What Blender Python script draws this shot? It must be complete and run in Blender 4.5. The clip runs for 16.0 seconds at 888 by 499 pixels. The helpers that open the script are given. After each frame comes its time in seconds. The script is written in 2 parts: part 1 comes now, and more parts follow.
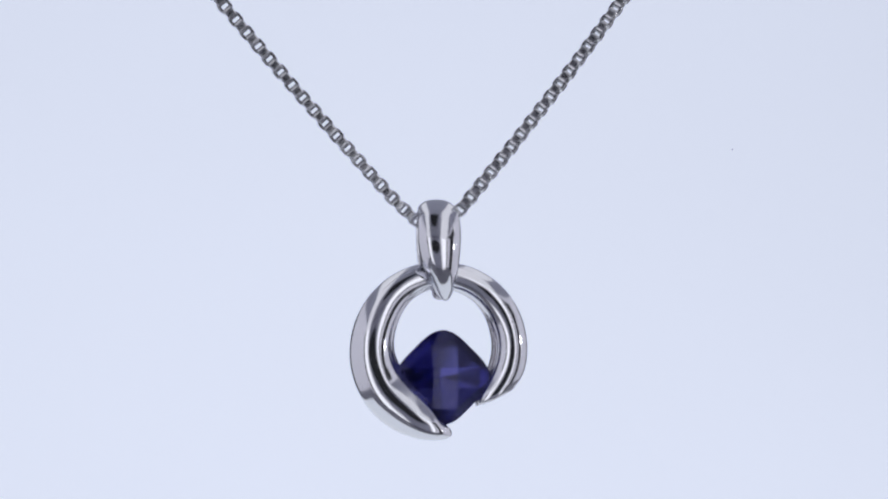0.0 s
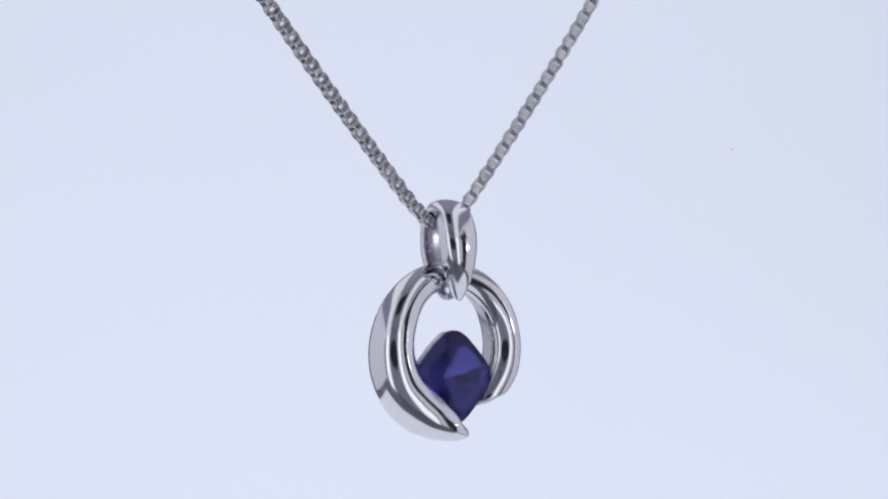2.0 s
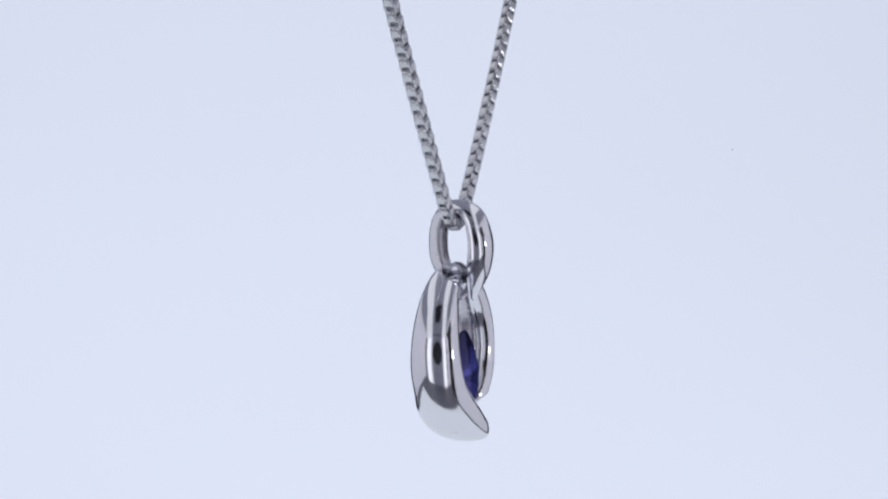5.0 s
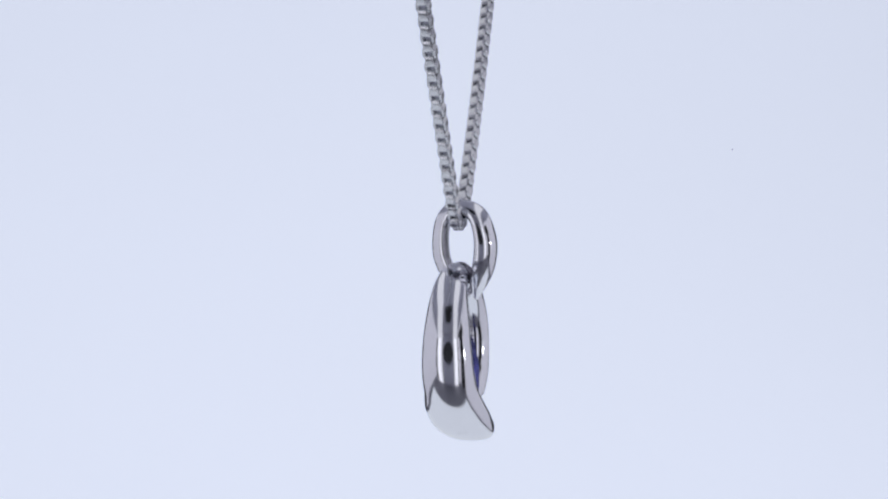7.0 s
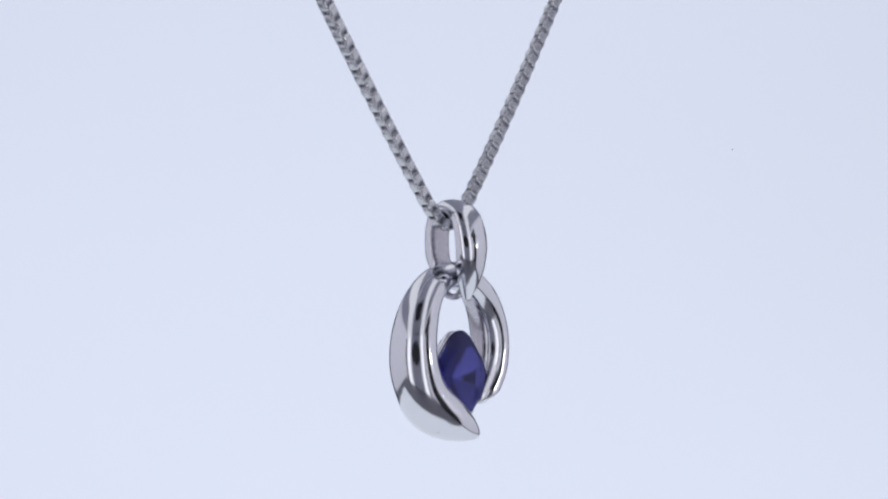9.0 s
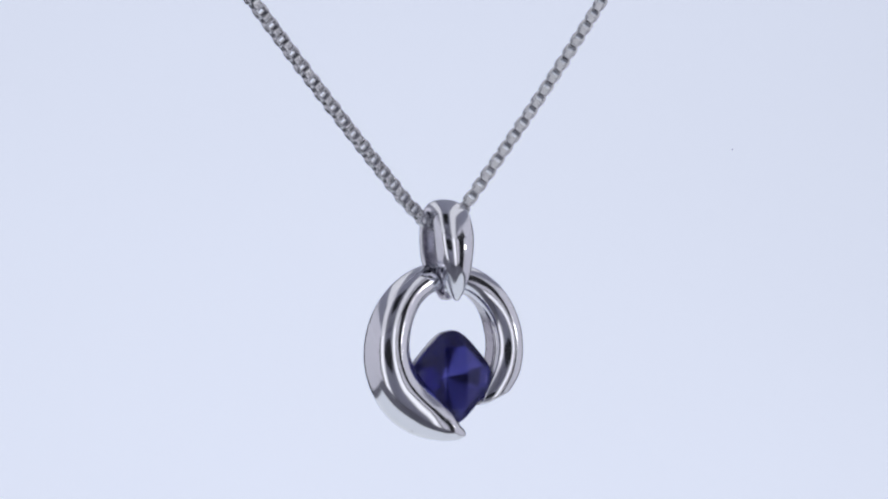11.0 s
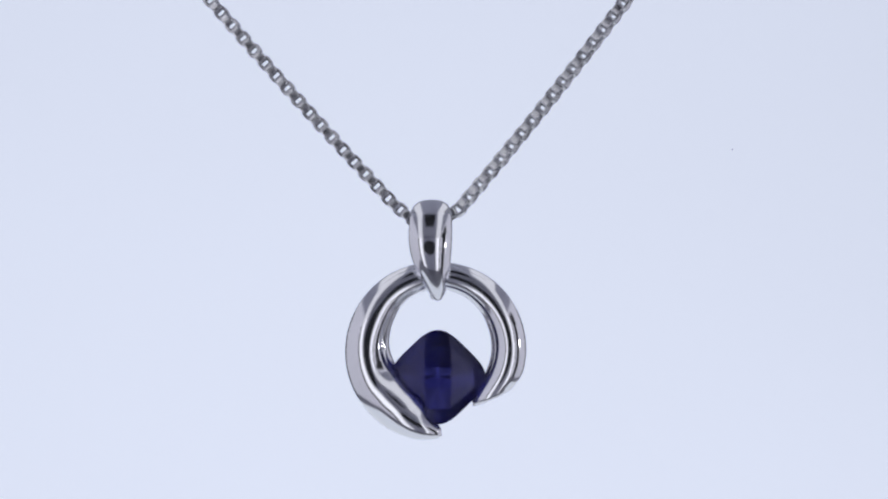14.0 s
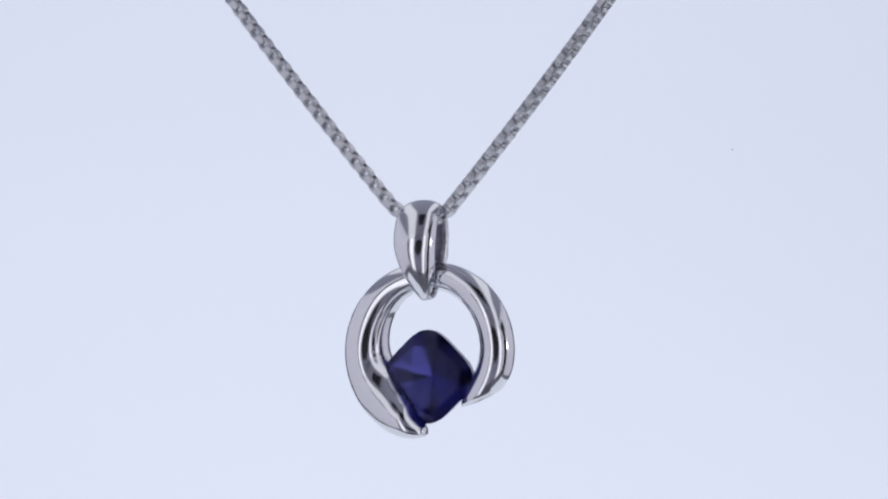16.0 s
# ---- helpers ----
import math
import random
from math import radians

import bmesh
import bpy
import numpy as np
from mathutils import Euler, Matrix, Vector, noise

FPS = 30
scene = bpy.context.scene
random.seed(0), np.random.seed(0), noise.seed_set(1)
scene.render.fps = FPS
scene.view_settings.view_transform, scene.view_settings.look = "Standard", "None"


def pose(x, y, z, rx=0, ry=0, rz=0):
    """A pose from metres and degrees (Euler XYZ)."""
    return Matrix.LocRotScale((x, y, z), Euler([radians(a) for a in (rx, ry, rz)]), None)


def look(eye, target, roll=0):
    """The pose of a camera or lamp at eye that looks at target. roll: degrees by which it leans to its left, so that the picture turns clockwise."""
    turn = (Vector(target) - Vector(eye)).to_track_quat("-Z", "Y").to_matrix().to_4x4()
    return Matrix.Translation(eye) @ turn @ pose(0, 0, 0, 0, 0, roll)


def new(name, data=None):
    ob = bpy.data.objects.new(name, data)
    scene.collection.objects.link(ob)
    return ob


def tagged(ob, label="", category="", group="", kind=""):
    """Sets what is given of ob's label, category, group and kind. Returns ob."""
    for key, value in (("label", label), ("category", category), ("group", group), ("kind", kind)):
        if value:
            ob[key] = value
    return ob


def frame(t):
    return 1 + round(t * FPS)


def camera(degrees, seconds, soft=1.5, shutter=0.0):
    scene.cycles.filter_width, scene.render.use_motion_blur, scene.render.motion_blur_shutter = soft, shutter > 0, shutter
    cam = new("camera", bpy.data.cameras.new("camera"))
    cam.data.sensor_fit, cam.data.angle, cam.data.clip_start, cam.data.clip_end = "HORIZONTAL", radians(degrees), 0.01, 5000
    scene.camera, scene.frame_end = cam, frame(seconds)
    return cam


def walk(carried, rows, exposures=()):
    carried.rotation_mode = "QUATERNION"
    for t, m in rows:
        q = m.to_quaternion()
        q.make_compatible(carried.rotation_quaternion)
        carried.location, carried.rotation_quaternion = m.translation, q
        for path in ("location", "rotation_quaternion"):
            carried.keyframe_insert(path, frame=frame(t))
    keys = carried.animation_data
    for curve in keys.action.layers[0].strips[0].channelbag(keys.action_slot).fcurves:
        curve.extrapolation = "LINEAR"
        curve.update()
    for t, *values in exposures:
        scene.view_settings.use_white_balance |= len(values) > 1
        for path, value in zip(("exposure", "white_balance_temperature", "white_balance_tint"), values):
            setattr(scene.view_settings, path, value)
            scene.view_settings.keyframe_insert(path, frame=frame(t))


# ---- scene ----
# Sizes below are in units of 0.05 mm (U), from the turning axis.
U = 0.00005
HEIGHT = 0.150          # height of the lens above the table
cam = camera(27.2, 16.0, soft=2.2)
EYE = (-0.0009, -0.162, HEIGHT)
walk(cam, [(0.0, look(EYE, (-0.0009, 0.0, HEIGHT))), (16.0, look(EYE, (-0.0009, 0.0, HEIGHT)))])

# turn of the necklace about the upright axis, in degrees
TURN = [(0.0, 13.7), (0.5, 19.5), (1.0, 25.2), (1.5, 31.1), (2.0, 36.9), (2.5, 42.8), (3.0, 48.6),
        (3.5, 54.4), (4.0, 60.0), (4.5, 65.9), (5.0, 71.7), (5.5, 77.5), (5.8, 81.0), (6.0, 83.4),
        (6.15, 85.3), (6.2667, 86.9), (6.3333, 86.9), (6.5, 84.7), (6.7, 82.1), (7.0, 79.4), (7.5, 73.4), (8.0, 66.9),
        (8.5, 60.8), (9.0, 55.0), (9.5, 49.2), (10.0, 43.4), (10.5, 37.6), (11.0, 31.8), (11.5, 26.0),
        (12.0, 20.1), (12.5, 14.2), (13.0, 8.5), (13.5, 2.2), (13.7, 1.2), (14.0, 0.5), (14.2, -1.8), (14.5, -4.8),
        (15.0, -11.4), (15.5, -18.6), (16.0, -26.0)]

# ---- light ----
world = bpy.data.worlds.new("world")
scene.world = world
world.use_nodes = True
world.node_tree.nodes["Background"].inputs[0].default_value = (0.60, 0.65, 0.80, 1)
world.node_tree.nodes["Background"].inputs[1].default_value = 0.10


# ---- materials ----
def material(name, color, rough=0.5, metal=0.0, **more):
    m = bpy.data.materials.new(name)
    m.use_nodes = True
    b = m.node_tree.nodes["Principled BSDF"]
    b.inputs["Base Color"].default_value = (*color, 1)
    b.inputs["Roughness"].default_value = rough
    b.inputs["Metallic"].default_value = metal
    for key, value in more.items():
        b.inputs[key.replace("_", " ")].default_value = value
    return m


def varied(m, scale, low, high, bump=0.0, bump_scale=None, spread=0.0):
    """Two scales of noise on the colour and roughness, and a fine relief."""
    t = m.node_tree
    b = t.nodes["Principled BSDF"]
    co = t.nodes.new("ShaderNodeTexCoord")
    n = t.nodes.new("ShaderNodeTexNoise")
    n.inputs["Scale"].default_value, n.inputs["Detail"].default_value = scale, 6
    t.links.new(co.outputs["Object"], n.inputs["Vector"])
    r = t.nodes.new("ShaderNodeMapRange")
    r.inputs["To Min"].default_value, r.inputs["To Max"].default_value = low, high
    t.links.new(n.outputs["Fac"], r.inputs["Value"])
    t.links.new(r.outputs["Result"], b.inputs["Roughness"])
    if spread:
        c = b.inputs["Base Color"].default_value
        mix = t.nodes.new("ShaderNodeMix")
        mix.data_type = "RGBA"
        mix.inputs["A"].default_value = [v * (1 - spread) for v in c[:3]] + [1]
        mix.inputs["B"].default_value = [min(1, v * (1 + spread)) for v in c[:3]] + [1]
        t.links.new(n.outputs["Fac"], mix.inputs["Factor"])
        t.links.new(mix.outputs["Result"], b.inputs["Base Color"])
    if bump:
        f = t.nodes.new("ShaderNodeTexNoise")
        f.inputs["Scale"].default_value, f.inputs["Detail"].default_value = bump_scale or scale * 9, 3
        t.links.new(co.outputs["Object"], f.inputs["Vector"])
        u = t.nodes.new("ShaderNodeBump")
        u.inputs["Strength"].default_value, u.inputs["Distance"].default_value = bump, 0.00002
        t.links.new(f.outputs["Fac"], u.inputs["Height"])
        t.links.new(u.outputs["Normal"], b.inputs["Normal"])
    return m


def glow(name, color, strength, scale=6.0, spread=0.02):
    """Almost even emission of its own, standing for backlit white acrylic, lit fabric and lamps."""
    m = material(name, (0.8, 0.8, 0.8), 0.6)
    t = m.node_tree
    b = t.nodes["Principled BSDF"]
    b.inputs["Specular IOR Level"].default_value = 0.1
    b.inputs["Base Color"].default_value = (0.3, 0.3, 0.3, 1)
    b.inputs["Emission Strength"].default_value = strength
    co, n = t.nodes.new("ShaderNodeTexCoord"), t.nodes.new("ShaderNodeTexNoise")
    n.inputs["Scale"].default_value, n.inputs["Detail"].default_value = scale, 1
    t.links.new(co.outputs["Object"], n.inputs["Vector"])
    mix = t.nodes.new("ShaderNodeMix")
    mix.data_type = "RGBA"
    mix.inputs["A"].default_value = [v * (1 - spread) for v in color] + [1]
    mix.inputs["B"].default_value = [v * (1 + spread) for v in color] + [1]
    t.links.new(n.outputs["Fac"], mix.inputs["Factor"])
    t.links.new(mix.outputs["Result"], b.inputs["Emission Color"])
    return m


def soft_strip(name, color, strength):
    """A softbox front: brightest along its middle, fading to its long edges."""
    m = glow(name, color, strength, 4.0, 0.02)
    t = m.node_tree
    co, sep = t.nodes.new("ShaderNodeTexCoord"), t.nodes.new("ShaderNodeSeparateXYZ")
    t.links.new(co.outputs["Generated"], sep.inputs[0])
    last = sep.outputs["X"]
    for op, a, b in (("SUBTRACT", 0.5, 0), ("ABSOLUTE", 0, 0), ("MULTIPLY", 2.0, 0), ("POWER", 2.2, 0)):
        n = t.nodes.new("ShaderNodeMath")
        n.operation = op
        n.inputs[1].default_value = a
        t.links.new(last, n.inputs[0])
        last = n.outputs[0]
    r = t.nodes.new("ShaderNodeMapRange")
    r.inputs["To Min"].default_value, r.inputs["To Max"].default_value = strength, strength * 0.3
    t.links.new(last, r.inputs["Value"])
    t.links.new(r.outputs["Result"], t.nodes["Principled BSDF"].inputs["Emission Strength"])
    return m


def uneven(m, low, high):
    """Backlight put into the emission, stronger towards the panel's foot and one side."""
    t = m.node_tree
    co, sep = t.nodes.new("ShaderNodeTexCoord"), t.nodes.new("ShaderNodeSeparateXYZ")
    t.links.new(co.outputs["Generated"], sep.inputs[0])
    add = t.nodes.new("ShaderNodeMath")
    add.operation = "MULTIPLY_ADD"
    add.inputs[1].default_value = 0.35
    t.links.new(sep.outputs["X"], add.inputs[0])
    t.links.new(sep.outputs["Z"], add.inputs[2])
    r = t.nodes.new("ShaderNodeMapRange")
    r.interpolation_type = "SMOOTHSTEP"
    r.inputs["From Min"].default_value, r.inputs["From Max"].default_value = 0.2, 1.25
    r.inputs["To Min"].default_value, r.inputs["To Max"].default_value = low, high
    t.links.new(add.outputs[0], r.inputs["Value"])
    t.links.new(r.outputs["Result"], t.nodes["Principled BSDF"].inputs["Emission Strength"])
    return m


def gem_glass(name, color):
    """Clear coloured stone: each passage and each inner bounce deepens the blue."""
    m = bpy.data.materials.new(name)
    m.use_nodes = True
    t = m.node_tree
    t.nodes.remove(t.nodes["Principled BSDF"])
    g = t.nodes.new("ShaderNodeBsdfGlass")
    g.inputs["Color"].default_value = (*color, 1)
    g.inputs["IOR"].default_value, g.inputs["Roughness"].default_value = 1.76, 0.18
    gloss, mix = t.nodes.new("ShaderNodeBsdfGlossy"), t.nodes.new("ShaderNodeMixShader")
    gloss.inputs["Roughness"].default_value, mix.inputs[0].default_value = 0.1, 0.02
    t.links.new(g.outputs[0], mix.inputs[1])
    t.links.new(gloss.outputs[0], mix.inputs[2])
    t.links.new(mix.outputs[0], t.nodes["Material Output"].inputs["Surface"])
    return m


SILVER = varied(material("polished_white_metal", (0.78, 0.79, 0.85), 0.1, 1.0), 900, 0.08, 0.14, 0.03, 5000, 0.02)
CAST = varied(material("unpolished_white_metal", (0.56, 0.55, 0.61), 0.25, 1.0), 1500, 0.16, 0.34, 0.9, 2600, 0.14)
CHAIN = varied(material("chain_white_metal", (0.62, 0.63, 0.67), 0.2, 1.0), 1200, 0.16, 0.34, 0.05, 5000, 0.05)
GEM = gem_glass("blue_gemstone", (0.285, 0.285, 0.605))
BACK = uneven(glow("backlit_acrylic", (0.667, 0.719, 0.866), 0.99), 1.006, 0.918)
BASE = glow("lit_white_base", (0.69, 0.735, 0.80), 0.82)
STRIP = soft_strip("strip_diffuser", (0.95, 0.95, 1.0), 1.15)
PANEL = glow("panel_diffuser", (0.95, 0.95, 1.0), 0.66)
# the fabric glows by itself, in place of light falling on it
SIDE = glow("glowing_white_fabric", (0.62, 0.615, 0.70), 0.70)
GREY = varied(material("grey_board", (0.46, 0.46, 0.53), 0.8), 40, 0.7, 0.9, 0.2, 900, 0.05)
DARK = varied(material("black_plastic", (0.012, 0.012, 0.014), 0.6), 60, 0.5, 0.7, 0.2, 900, 0.1)
TABLE = varied(material("dark_grey_table", (0.20, 0.20, 0.23), 0.6), 30, 0.5, 0.7, 0.2, 600, 0.06)
SPECK = material("dust", (0.75, 0.72, 0.75), 0.9)
SPOT = glow("small_lamp", (1.0, 1.0, 1.0), 14.0)


# ---- mesh helpers ----
def part(name, bm, mat, parent=None, label="", smooth=False, inner=None):
    bmesh.ops.recalc_face_normals(bm, faces=bm.faces)
    me = bpy.data.meshes.new(name)
    for f in bm.faces:
        f.smooth = smooth
    bm.to_mesh(me)
    bm.free()
    me.materials.append(mat)
    if inner:
        me.materials.append(inner)
    ob = new(name, me)
    ob.parent = parent
    return tagged(ob, label)


def box(bm, lo, hi, bevel=0.0):
    vs = [bm.verts.new((x, y, z)) for x in (lo[0], hi[0]) for y in (lo[1], hi[1]) for z in (lo[2], hi[2])]
    faces = [bm.faces.new([vs[i] for i in q]) for q in
             ((0, 1, 3, 2), (4, 6, 7, 5), (0, 4, 5, 1), (2, 3, 7, 6), (0, 2, 6, 4), (1, 5, 7, 3))]
    if bevel:
        edges = {e for f in faces for e in f.edges}
        bmesh.ops.bevel(bm, geom=list(edges), offset=bevel, segments=2, affect="EDGES")
    return bm


def slab(name, lo, hi, mat, parent=None, label="", bevel=0.0):
    return part(name, box(bmesh.new(), lo, hi, bevel), mat, parent, label)


def spline(keys, t):
    """A smooth curve through (place, value...) keys."""
    k = 0
    while k < len(keys) - 2 and t > keys[k + 1][0]:
        k += 1
    p = [np.array(keys[max(0, min(len(keys) - 1, i))], float) for i in (k - 1, k, k + 1, k + 2)]
    span = p[2][0] - p[1][0]
    s = min(1.0, max(0.0, (t - p[1][0]) / span))
    m1 = (p[2] - p[0]) / max(1e-9, p[2][0] - p[0][0]) * span
    m2 = (p[3] - p[1]) / max(1e-9, p[3][0] - p[1][0]) * span
    out = (2 * s**3 - 3 * s**2 + 1) * p[1] + (s**3 - 2 * s**2 + s) * m1 + (3 * s**2 - 2 * s**3) * p[2] + (s**3 - s**2) * m2
    return out[1:]


def loop_curve(points, per=4):
    """A closed smooth curve through points, as a list of places."""
    n, out = len(points), []
    p = [np.array(q, float) for q in points]
    for i in range(n):
        a, b, c, d = p[i - 1], p[i], p[(i + 1) % n], p[(i + 2) % n]
        for j in range(per):
            s = j / per
            out.append(0.5 * (2 * b + (c - a) * s + (2 * a - 5 * b + 4 * c - d) * s * s + (3 * b - a - 3 * c + d) * s**3))
    return out


def skin(rings, closed=False, inside=()):
    """A skin over rings of points; ends are capped unless the sweep closes on itself."""
    bm = bmesh.new()
    rows = [[bm.verts.new(Vector(p) * U) for p in ring] for ring in rings]
    n = len(rows[0])
    for a, b in zip(rows, rows[1:] + (rows[:1] if closed else [])):
        for i in range(n):
            f = bm.faces.new((a[i], a[(i + 1) % n], b[(i + 1) % n], b[i]))
            f.material_index = 1 if i in inside else 0
    if not closed:
        bm.faces.new(rows[0])
        bm.faces.new(rows[-1][::-1])
    return bm


# ---- the photo box ----
def setting(ob, label, category, group=""):
    return tagged(ob, label, category, group, "structure")


# only the backdrop is seen; the rest is unseen, added to feed the reflections
def photo_box():
    top, high = HEIGHT + 0.072, HEIGHT + 0.135
    setting(slab("floor", (-0.34, -0.30, -0.02), (0.34, 0.66, 0.0), TABLE), "dark grey matt table top under the photo box", "table")
    setting(slab("light_base", (-0.114, -0.041, 0.0), (0.114, 0.296, 0.062), BASE, bevel=0.002),
            "white backlit acrylic light base on the table", "light panel")
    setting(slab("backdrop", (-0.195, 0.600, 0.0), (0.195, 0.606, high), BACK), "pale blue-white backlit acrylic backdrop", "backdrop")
    for sx in (-1, 1):
        side = "left" if sx < 0 else "right"
        def spread(a, b):
            return sorted((sx * a, sx * b))
        x0, x1 = spread(0.195, 0.30)
        # unseen black panels, added so that the metal's edges reflect dark
        setting(slab("backdrop_side_panel", (x0, 0.590, 0.0), (x1, 0.612, high), DARK, bevel=0.002), "unseen black panel added beside the backdrop for dark reflections", "frame", "backdrop frames")
        x0, x1 = spread(0.25, 0.256)
        setting(slab("wall_" + side, (x0, -0.20, 0.0), (x1, 0.306, high), SIDE), "unseen self-glowing white fabric side of the box", "wall")
        x0, x1 = spread(0.25, 0.256)
        # added dark stretch out of view, widens the dark edge reflections
        setting(slab("wall_back_" + side, (x0, 0.308, 0.0), (x1, 0.590, high), DARK), "unseen black side towards the backdrop, added for dark reflections", "wall")
        x0, x1 = spread(0.13, 0.25)
        setting(slab("ceiling_" + side, (x0, -0.20, top), (x1, 0.306, top + 0.006), SIDE),
                "unseen self-glowing white fabric top of the box", "ceiling")
        x0, x1 = spread(0.074, 0.160)
        setting(slab("strip_light", (x0, -0.193, 0.002), (x1, -0.186, top - 0.002), STRIP, bevel=0.002),
                "tall white strip light on the grey front board", "strip light", "strip lights")
        edge = 0.185 if sx < 0 else 0.170
        x0, x1 = spread(0.160, edge)
        setting(slab("strip_frame", (x0, -0.194, 0.0), (x1, -0.180, top - 0.001), DARK, bevel=0.002),
                "black edge of a strip light", "frame", "strip frames")
        x0, x1 = spread(edge, 0.25)
        setting(slab("wall_front_" + side, (x0, -0.20, 0.0), (x1, -0.194, top), SIDE), "unseen self-glowing white fabric beside the front board", "wall")
        bm = bmesh.new()
        rows = [[bm.verts.new((sx * x, y, z)) for x, z in ((x0, top - 0.008), (x1, top - 0.008), (x1, top - 0.001), (x0, top - 0.001))]
                for y, x0, x1 in ((-0.184, 0.074, 0.150), (-0.03, 0.028, 0.062), (0.10, 0.028, 0.062))]
        for a, b in zip(rows, rows[1:]):
            for i in range(4):
                bm.faces.new((a[i], a[(i + 1) % 4], b[(i + 1) % 4], b[i]))
        bm.faces.new(rows[0])
        bm.faces.new(rows[-1])
        setting(part("ceiling_light", bm, PANEL), "white light panel under the ceiling", "ceiling light", "ceiling lights")
    setting(slab("wall_front", (-0.148, -0.20, 0.0), (0.148, -0.194, top), GREY), "grey front board behind the camera", "wall")
    setting(slab("ceiling", (-0.13, -0.20, top), (0.13, 0.306, top + 0.006), GREY), "grey board top of the photo box", "ceiling")
    setting(slab("ceiling_rear", (-0.30, 0.20, high), (0.30, 0.612, high + 0.006), GREY), "grey board top before the backdrop", "ceiling")
    # added black block, gives the dark reflection above the lens
    setting(slab("ceiling_block", (-0.020, -0.094, top - 0.008), (0.020, -0.046, top - 0.001), DARK, bevel=0.001), "unseen black block added under the ceiling for its dark reflection", "vent")
    # added black panel, draws the dark line beside the lamp's glint
    setting(slab("reflected_dark_panel", (0.244, -0.170, 0.0), (0.2495, -0.072, top - 0.001), DARK, bevel=0.001), "unseen black panel added on the side wall for its dark reflection", "curtain")
    # added black patch, darkens what the upper right arm reflects
    setting(slab("ceiling_dark_patch", (0.150, -0.150, top - 0.006), (0.243, -0.035, top - 0.001), DARK, bevel=0.001), "unseen black patch added under the white fabric top for its dark reflection", "strap")
    setting(slab("side_lamp", (0.236, -0.058, HEIGHT - 0.008), (0.2495, -0.042, HEIGHT + 0.008), SPOT, bevel=0.001),
            "small bright lamp on the white side wall", "lamp")
    back = bpy.data.objects["backdrop"]
    slab("dust_speck", (0.1185, 0.5985, HEIGHT + 0.0412), (0.11885, 0.5998, HEIGHT + 0.0417), SPECK, back, "grey dust speck")
    port = bmesh.new()
    bmesh.ops.create_cone(port, cap_ends=True, segments=64, radius1=0.042, radius2=0.042, depth=0.016,
                          matrix=pose(-0.0009, -0.186, HEIGHT, 90) @ Matrix.Diagonal((1.45, 1, 1, 1)))
    setting(part("camera_port", port, DARK), "wide black lens port in the grey front board", "lens port")


# ---- the necklace ----
CX, CZ = -32.0, -177.0       # middle of the ring


def arm(sign, keys, section, rough, stations, seat=0.0):
    """One curved arm: keys of (degrees from the top, inner radius, outer radius, back, front, lean);
    rough: the unpolished span of the section; seat: where the unpolished cut along the stone begins."""
    rings = []
    for i in range(stations):
        a = keys[0][0] + (keys[-1][0] - keys[0][0]) * i / (stations - 1)
        r0, r1, y0, y1, lean = spline(keys, a)
        ring = []
        for k in range(SECTION):
            u, v = section(2 * math.pi * k / SECTION, a)
            ang = radians(a + lean * (u - 0.5))
            r = r0 + (r1 - r0) * u
            ring.append((CX + sign * r * math.sin(ang), -(y0 + (y1 - y0) * v), CZ + 1.015 * r * math.cos(ang)))
        rings.append(ring)
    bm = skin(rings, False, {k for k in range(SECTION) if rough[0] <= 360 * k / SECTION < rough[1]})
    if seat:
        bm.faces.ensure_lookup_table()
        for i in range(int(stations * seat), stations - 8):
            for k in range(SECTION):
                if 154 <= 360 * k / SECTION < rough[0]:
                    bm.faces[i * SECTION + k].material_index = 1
    return bm


SECTION = 96


def rounded(turn, powers):
    """A point of a rounded section; one roundness each for outside-front, inside-front, inside-back and outside-back."""
    c, s = math.cos(turn), math.sin(turn)
    p = powers[(0 if c >= 0 else 1) if s >= 0 else (2 if c < 0 else 3)]
    q = (abs(c) ** p + abs(s) ** p) ** (-1 / p)
    return 0.5 + 0.5 * q * c, 0.5 + 0.5 * q * s


def ramp(a, start, length):
    f = min(1.0, max(0.0, (a - start) / length))
    return f * f * (3 - 2 * f)


def left_section(turn, a):
    """A round bar, cut away towards the stone along its lower inside."""
    cut = 0.55 * ramp(a, 55, 60) - 0.2 * ramp(a, 120, 40)
    u, v = rounded(turn, (2.1 + 0.6 * ramp(a, 140, 30), 2.1 - cut, 2.1, 2.1))
    lip = 0.10 * ramp(a, 5, 20) * (1 - ramp(a, 60, 60))
    dent = 1 - lip * math.exp(-((math.degrees(turn) - 138) / 7) ** 2)
    u, v = 0.5 + (u - 0.5) * dent, 0.5 + (v - 0.5) * dent
    ridge = 0.5 + 0.06 * ramp(a, 135, 30)       # the ridge leans outwards near the point
    return (u * ridge / 0.5 if u < 0.5 else ridge + (u - 0.5) * (1 - ridge) / 0.5), v


def right_section(turn, a):
    """A round bar with a flatter inside that ends in a ridge towards the front."""
    f = ramp(a, 30, 50)
    u, v = rounded(turn, (2.05, 2.05 - 0.4 * f, 2.05 + 0.9 * f, 2.05))
    dent = 1 - 0.10 * f * math.exp(-((math.degrees(turn) - 160) / 6) ** 2)
    return 0.5 + (u - 0.5) * dent, 0.5 + (v - 0.5) * dent


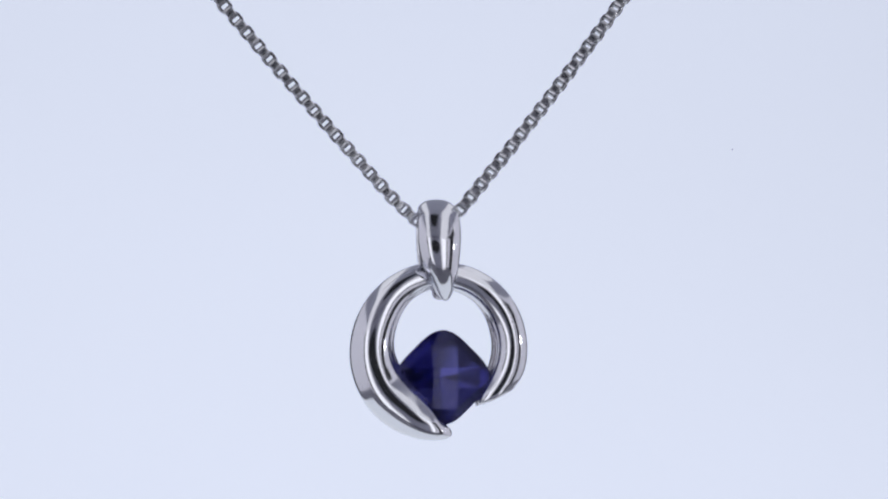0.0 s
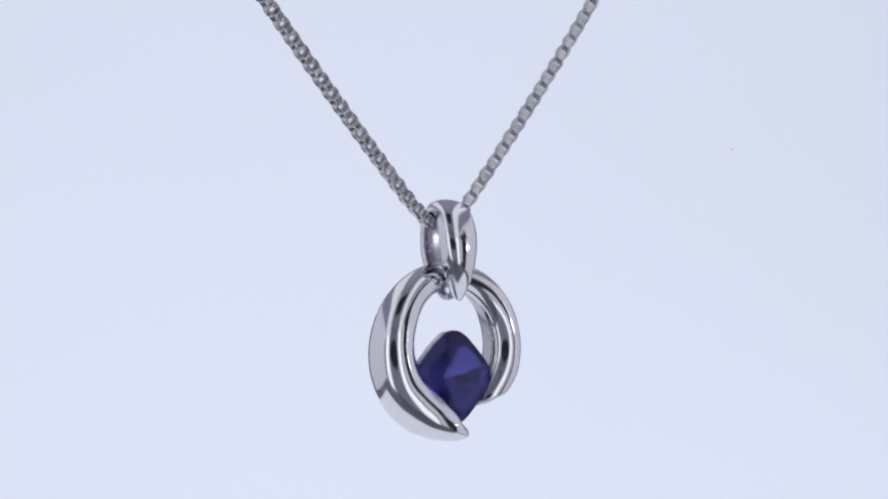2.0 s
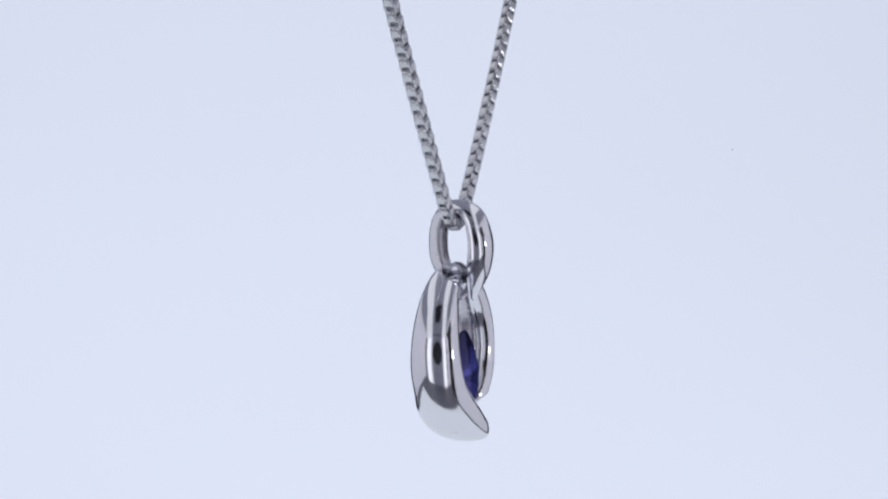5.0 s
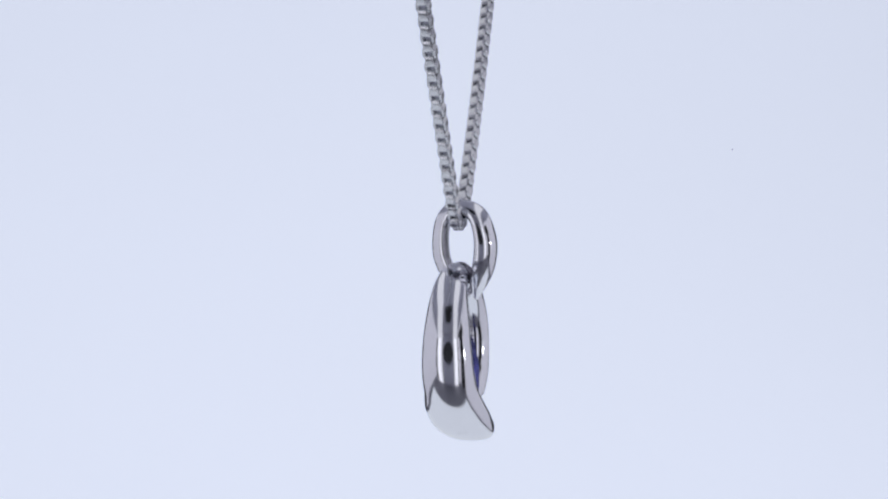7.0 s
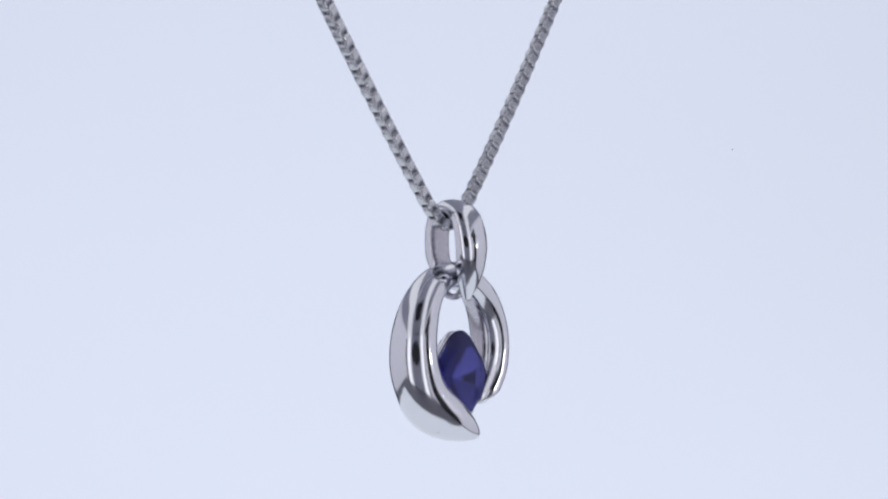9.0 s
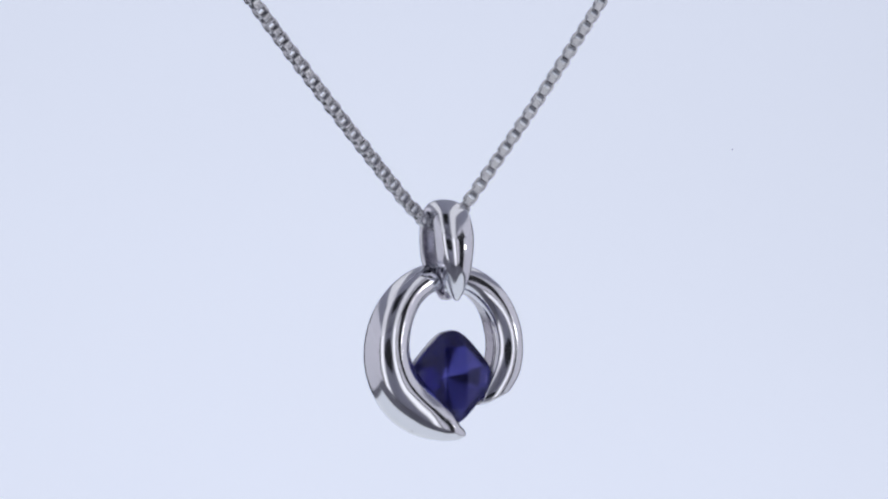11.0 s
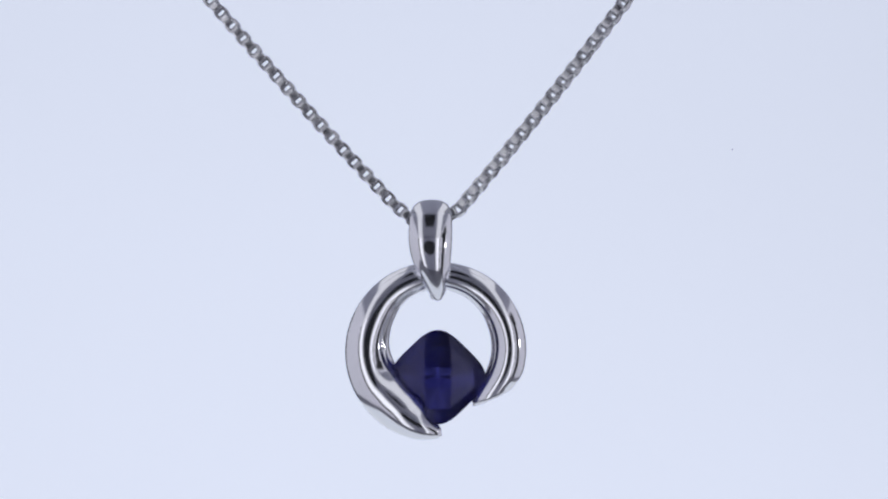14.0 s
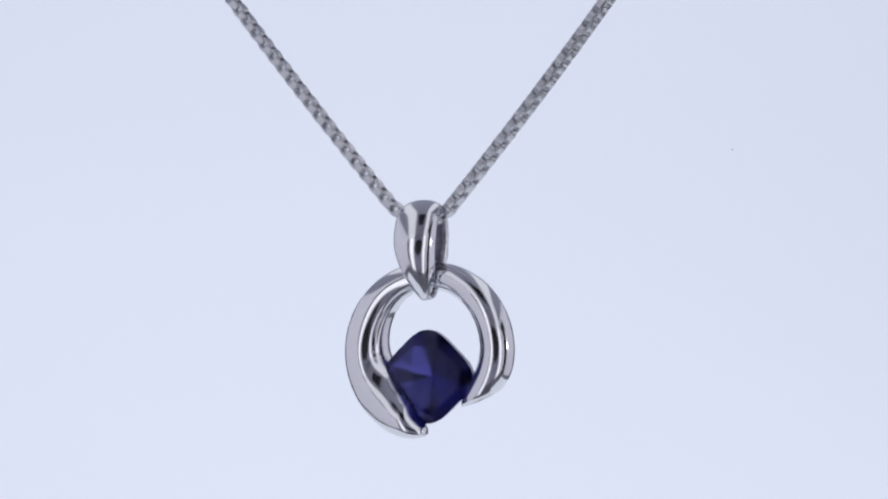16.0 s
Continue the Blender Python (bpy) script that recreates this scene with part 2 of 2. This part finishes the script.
def pendant():
    root = tagged(new("pendant"), "polished white metal swirl pendant with a dark blue cushion stone", "pendant")
    left = [(-10, 107, 150, -18, 28, 0), (0, 106, 152, -18, 30, 0), (30, 100, 155, -22, 36, 0), (60, 89, 158, -28, 45, 0),
            (90, 81, 160, -33, 52, 0), (105, 76, 160.5, -34, 55, 0), (120, 73, 160.5, -33, 59, 0),
            (135, 73, 160, -35, 66, 0), (150, 78, 158.5, -29, 73, 0), (160, 86, 156.5, -20, 76, 0),
            (167, 94, 155, -11, 77, 0), (173, 107, 153, 0, 75, 0), (178, 118, 150.5, 14, 70, 0), (181.5, 126, 148, 27, 65, 0),
            (183.6, 131, 145, 37, 59, 0)]
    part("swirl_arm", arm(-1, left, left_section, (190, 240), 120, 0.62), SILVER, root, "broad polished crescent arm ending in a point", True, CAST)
    hallmark(root)
    right = [(-10, 107, 150, -18, 28, 0), (0, 106, 152, -18, 30, 0), (30, 105, 156, -20, 36, 0), (45, 103, 158, -21, 40, 0),
             (70, 99, 158.5, -22, 45, 0), (90, 97, 158.5, -22, 46, -2), (105, 95, 157.5, -21, 46, -8), (115, 95, 155.5, -19, 45, -16),
             (124, 98, 151.5, -16, 43, -22), (129, 104, 149, -11, 41, -25), (132, 110, 144, -5, 37, -26), (133.3, 116, 138, 2, 32, -26)]
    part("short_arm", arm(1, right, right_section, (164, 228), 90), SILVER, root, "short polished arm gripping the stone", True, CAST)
    bail(root)
    gemstone(root)


def hallmark(root):
    """Two tiny stamped marks low on the outside of the broad arm."""
    arm_mesh = bpy.data.objects["swirl_arm"].data
    for name, turn, y in (("stamp", 147.0, 24.0), ("stamp", 147.0, 35.0)):
        a = radians(turn)
        goal = Vector((CX - 158 * math.sin(a), -y, CZ + 1.015 * 158 * math.cos(a))) * U
        f = min(arm_mesh.polygons, key=lambda p: (p.center - goal).length)
        along = Vector((0, -1, 0))
        across = f.normal.cross(along).normalized()
        m = Matrix((across, f.normal.cross(across), f.normal)).transposed().to_4x4()
        m.translation = f.center
        bm = box(bmesh.new(), Vector((-0.6, -2.8, -0.5)) * U, Vector((0.6, 2.8, 0.12)) * U)
        bm.transform(m)
        part(name, bm, CAST, root, "tiny stamped mark")


def bail(root):
    # the loop is bent a little askew: its back stands aside of its front
    # from the front tip over the top to the back: inside (front, up), outside (front, up), width, middle
    path = [(0, 38, -85, 43, -89, 10, -31), (14, 36, -72, 54, -74, 28, -33), (32, 35, -54, 66, -55, 43, -36), (54, 37, -34, 75, -35, 56, -39),
            (78, 41, -9, 80.5, -10, 66, -42), (100, 42, 12, 81, 12, 71, -43), (120, 40, 30, 77.5, 31, 72, -43), (138, 36, 45, 70.5, 52, 71, -43),
            (152, 30, 54, 60, 70, 69, -43), (164, 23, 60, 43, 82, 66, -43), (176, 15, 62, 20, 87.5, 63, -43), (188, 7, 59, -2, 84, 61, -43),
            (202, -1, 51, -20, 68, 59, -43), (218, -6, 36, -30, 46, 58, -43), (240, -7, 12, -34, 13, 56, -43), (262, -4, -12, -32, -14, 54, -43),
            (282, 3, -30, -24, -36, 50, -43), (296, 6, -44, -16, -54, 44, -43)]
    rings = []
    for i in range(130):
        y0, z0, y1, z1, w, x = spline(path, 296 * i / 129)
        x -= 1.5
        ring = []
        for k in range(40):
            a = 2 * math.pi * k / 40
            cx, cn = math.cos(a), math.sin(a)
            px = (0.5 * w + 2) * math.copysign(abs(cx) ** 0.88, cx)
            pn = 0.24 + (0.76 * abs(cn) ** 0.95 if cn > 0 else -0.24 * abs(cn) ** 0.5)
            front = y0 + (y1 - y0) * pn - 1
            ring.append((x + px + 0.07 * (80 - front), -front, z0 + (z1 - z0) * pn))
        rings.append(ring)
    part("bail", skin(rings, False, set(range(23, 37))), SILVER, root, "tapered polished bail loop over the chain", True, CAST)
    # the rough soldered link between the bail and the ring
    bm = bmesh.new()
    bmesh.ops.create_uvsphere(bm, u_segments=20, v_segments=12, radius=1.0)
    for v in bm.verts:
        d = 1 + 0.18 * noise.noise(v.co * 2.3)
        v.co = Vector((-39 + v.co.x * 26 * d, -(13 + v.co.y * 18 * d), -46 + v.co.z * 12 * d)) * U
    part("solder_joint", bm, CAST, root, "rough grey soldered joint", True)
    rings = []
    for i in range(40):
        a = 2 * math.pi * i / 40
        ring = []
        for k in range(10):
            b = 2 * math.pi * k / 10
            r = 28 + 6 * math.cos(b)
            ring.append((-33 + 10 * math.sin(b), -(13 + 0.80 * r * math.cos(a)), -55 + r * math.sin(a)))
        rings.append(ring)
    part("jump_ring", skin(rings, True), CAST, root, "small plain ring round the pendant top", True)


GX, GZ, GY = -29.5, -223.5, 27.0     # the stone's middle and its girdle


def outline(k, n, size, power=3.6):
    a = 2 * math.pi * k / n
    c, s = math.cos(a), math.sin(a)
    r = size / (abs(c) ** power + abs(s) ** power) ** (1 / power)
    x, z = r * c, r * s
    return (x - z) * 0.7071 * 1.04, (x + z) * 0.7071 * 1.02


def gemstone(root):
    bm = bmesh.new()
    half, high = 69.5, 18.0
    def dome(x, z):
        return GY + high * (1 - (x * x + z * z) / 86.0**2)
    pts = []
    for x in (-64, -22.5, 22.5, 64):
        for z in (-54, -18, 18, 54):
            if abs(x) + abs(z) < 1.414 * half * 0.93:
                pts.append((GX + x, -dome(x, z), GZ + z))
    for k in range(64):
        x, z = outline(k, 64, half)
        pts.append((GX + x, -GY, GZ + z))
        pts.append((GX + x, -(GY - 5), GZ + z))
    for k in range(4):
        x, z = outline(k + 0.5, 4, 1.5, 9.0)
        pts.append((GX + x, -(GY - 52), GZ + z))
    for p in pts:
        bm.verts.new(Vector(p) * U)
    r = bmesh.ops.convex_hull(bm, input=bm.verts)
    bmesh.ops.delete(bm, geom=[v for v in bm.verts if not v.link_faces], context="VERTS")
    bmesh.ops.dissolve_limit(bm, angle_limit=radians(1.0), verts=bm.verts, edges=bm.edges)
    part("gemstone", bm, GEM, root, "dark blue cushion-cut stone with a checkerboard of facets")
    # the metal seat round the stone's back
    rings = []
    for k in range(48):
        x, z = outline(k, 48, 67.5)
        x2, z2 = outline(k, 48, 54)
        rings.append([(GX + x, -(GY - 7), GZ + z), (GX + x * 1.01, -(GY - 20), GZ + z * 1.01), (GX + x2, -(GY - 38), GZ + z2),
                      (GX + x2 * 0.9, -(GY - 38), GZ + z2 * 0.9), (GX + x * 0.92, -(GY - 16), GZ + z * 0.92)])
    part("stone_seat", skin(rings, True), SILVER, root, "thin metal seat behind the stone", True)


def chain_link():
    """One link of box chain: a squared ring of flat strip, its length along z."""
    rings = []
    n = 24
    for i in range(n):
        a = 2 * math.pi * i / n
        c, s = math.cos(a), math.sin(a)
        q = (abs(c) ** 3.6 + abs(s) ** 3.6) ** (-1 / 3.6)
        ox, oz = 11.4 * q * c, 11.7 * q * s
        ix, iz = 6.6 * q * c, 6.6 * q * s
        w = 8.0
        rings.append([(ox, -w + 2.6, oz), (ox * 0.97, -w + 0.9, oz * 0.97), (ox * 0.90, -w, oz * 0.90), (ix * 1.1, -w, iz * 1.1), (ix, -w + 0.8, iz),
                      (ix, w - 0.8, iz), (ix * 1.1, w, iz * 1.1), (ox * 0.90, w, oz * 0.90), (ox * 0.97, w - 0.9, oz * 0.97), (ox, w - 2.6, oz)])
    bm = skin(rings, True)
    bmesh.ops.recalc_face_normals(bm, faces=bm.faces)
    me = bpy.data.meshes.new("link")
    for f in bm.faces:
        f.smooth = False
    bm.to_mesh(me)
    bm.free()
    me.materials.append(CHAIN)
    return me


def chain():
    root = tagged(new("necklace_chain"), "silver-coloured box chain threaded through the pendant's bail", "chain")
    me = chain_link()
    # the chain's line from one end over the bail to the other
    line = []
    def sag(z):
        f = (z - 60) / 374
        return 22 * f * (1 - f)
    for z in range(1400, 60, -20):
        line.append((-425.5 - 0.903 * (z - 434.5) - 0.75 * sag(z), 20.9 + 0.012 * (z - 434.5), z))
    line += [(-72, 16, 51), (-58, 15.5, 46), (-43, 15.5, 44), (-28, 15, 47), (-14, 15, 56)]
    for z in range(70, 1401, 20):
        line.append((299.0 + 0.800 * (z - 434.5) + 0.9 * sag(z), 6.6 - 0.021 * (z - 434.5), z))
    pts = [Vector((x, -y, z)) for x, y, z in line]
    pitch, at, k, seg = 14.55, 0.0, 0, 0
    run = [0.0]
    for a, b in zip(pts, pts[1:]):
        run.append(run[-1] + (b - a).length)
    def along(s):
        i = min(len(run) - 2, max(0, int(np.searchsorted(run, s)) - 1))
        return pts[i].lerp(pts[i + 1], (s - run[i]) / (run[i + 1] - run[i]))
    s = 10.0
    rng = random.Random(4)
    while s < run[-1] - 10:
        p = along(s)
        z = (along(s + 7) - along(s - 7)).normalized()
        y = Matrix.Rotation(radians(-8 if p.x < -43 else -28), 3, "Z") @ Vector((0, -1, 0))
        x = y.cross(z).normalized()
        y = z.cross(x)
        m = Matrix((x, y, z)).transposed().to_4x4()
        m.translation = p * U
        ob = new("link", me)
        ob.parent = root
        ob.matrix_local = m @ pose(0, 0, 0, rng.uniform(-2, 2), rng.uniform(-2, 2), (90 if k % 2 else 0) + rng.uniform(-3, 3))
        s += pitch
        k += 1


photo_box()
pendant()
chain()


# the pendant swings a little on its chain: at each turn of the chain, the degrees and the shift that it adds
SWAY = [(-27, 3.8, -9.2), (-18.6, 2.9, -6.8), (-11.4, 1.9, -4.0), (-4.8, 1.2, -2.0), (1, 0.2, 0.2), (8.5, 0.4, 1.2), (14, 0.9, 2.1), (20, 1.8, 3.0),
        (26, 2.4, 3.9), (37, 2.6, 3.6), (49, 2.5, 2.6), (55, 2.7, 2.2), (61, 2.8, 1.8), (67, 2.6, 0.4), (73.4, 1.9, -1.6), (79.4, 1.3, -0.4), (87, 1.7, 0.2)]


def motions():
    # past its front view the pendant pulls the foot of the chain a little aside
    walk(bpy.data.objects["necklace_chain"], [(t, pose(0.48 * min(0, a) * U, 0, HEIGHT, 0, 1.2 * ramp(-a, 0, 22), 0) @ pose(0, 0, 0, 0, 0, a)) for t, a in TURN])
    rows = []
    for t, a in TURN:
        more, shift = spline(SWAY, a)
        rows.append((t, pose(shift * U, 0, HEIGHT, 0, 0, a + more) @ pose(0, -3 * U, 0)))
    walk(bpy.data.objects["pendant"], rows)


motions()
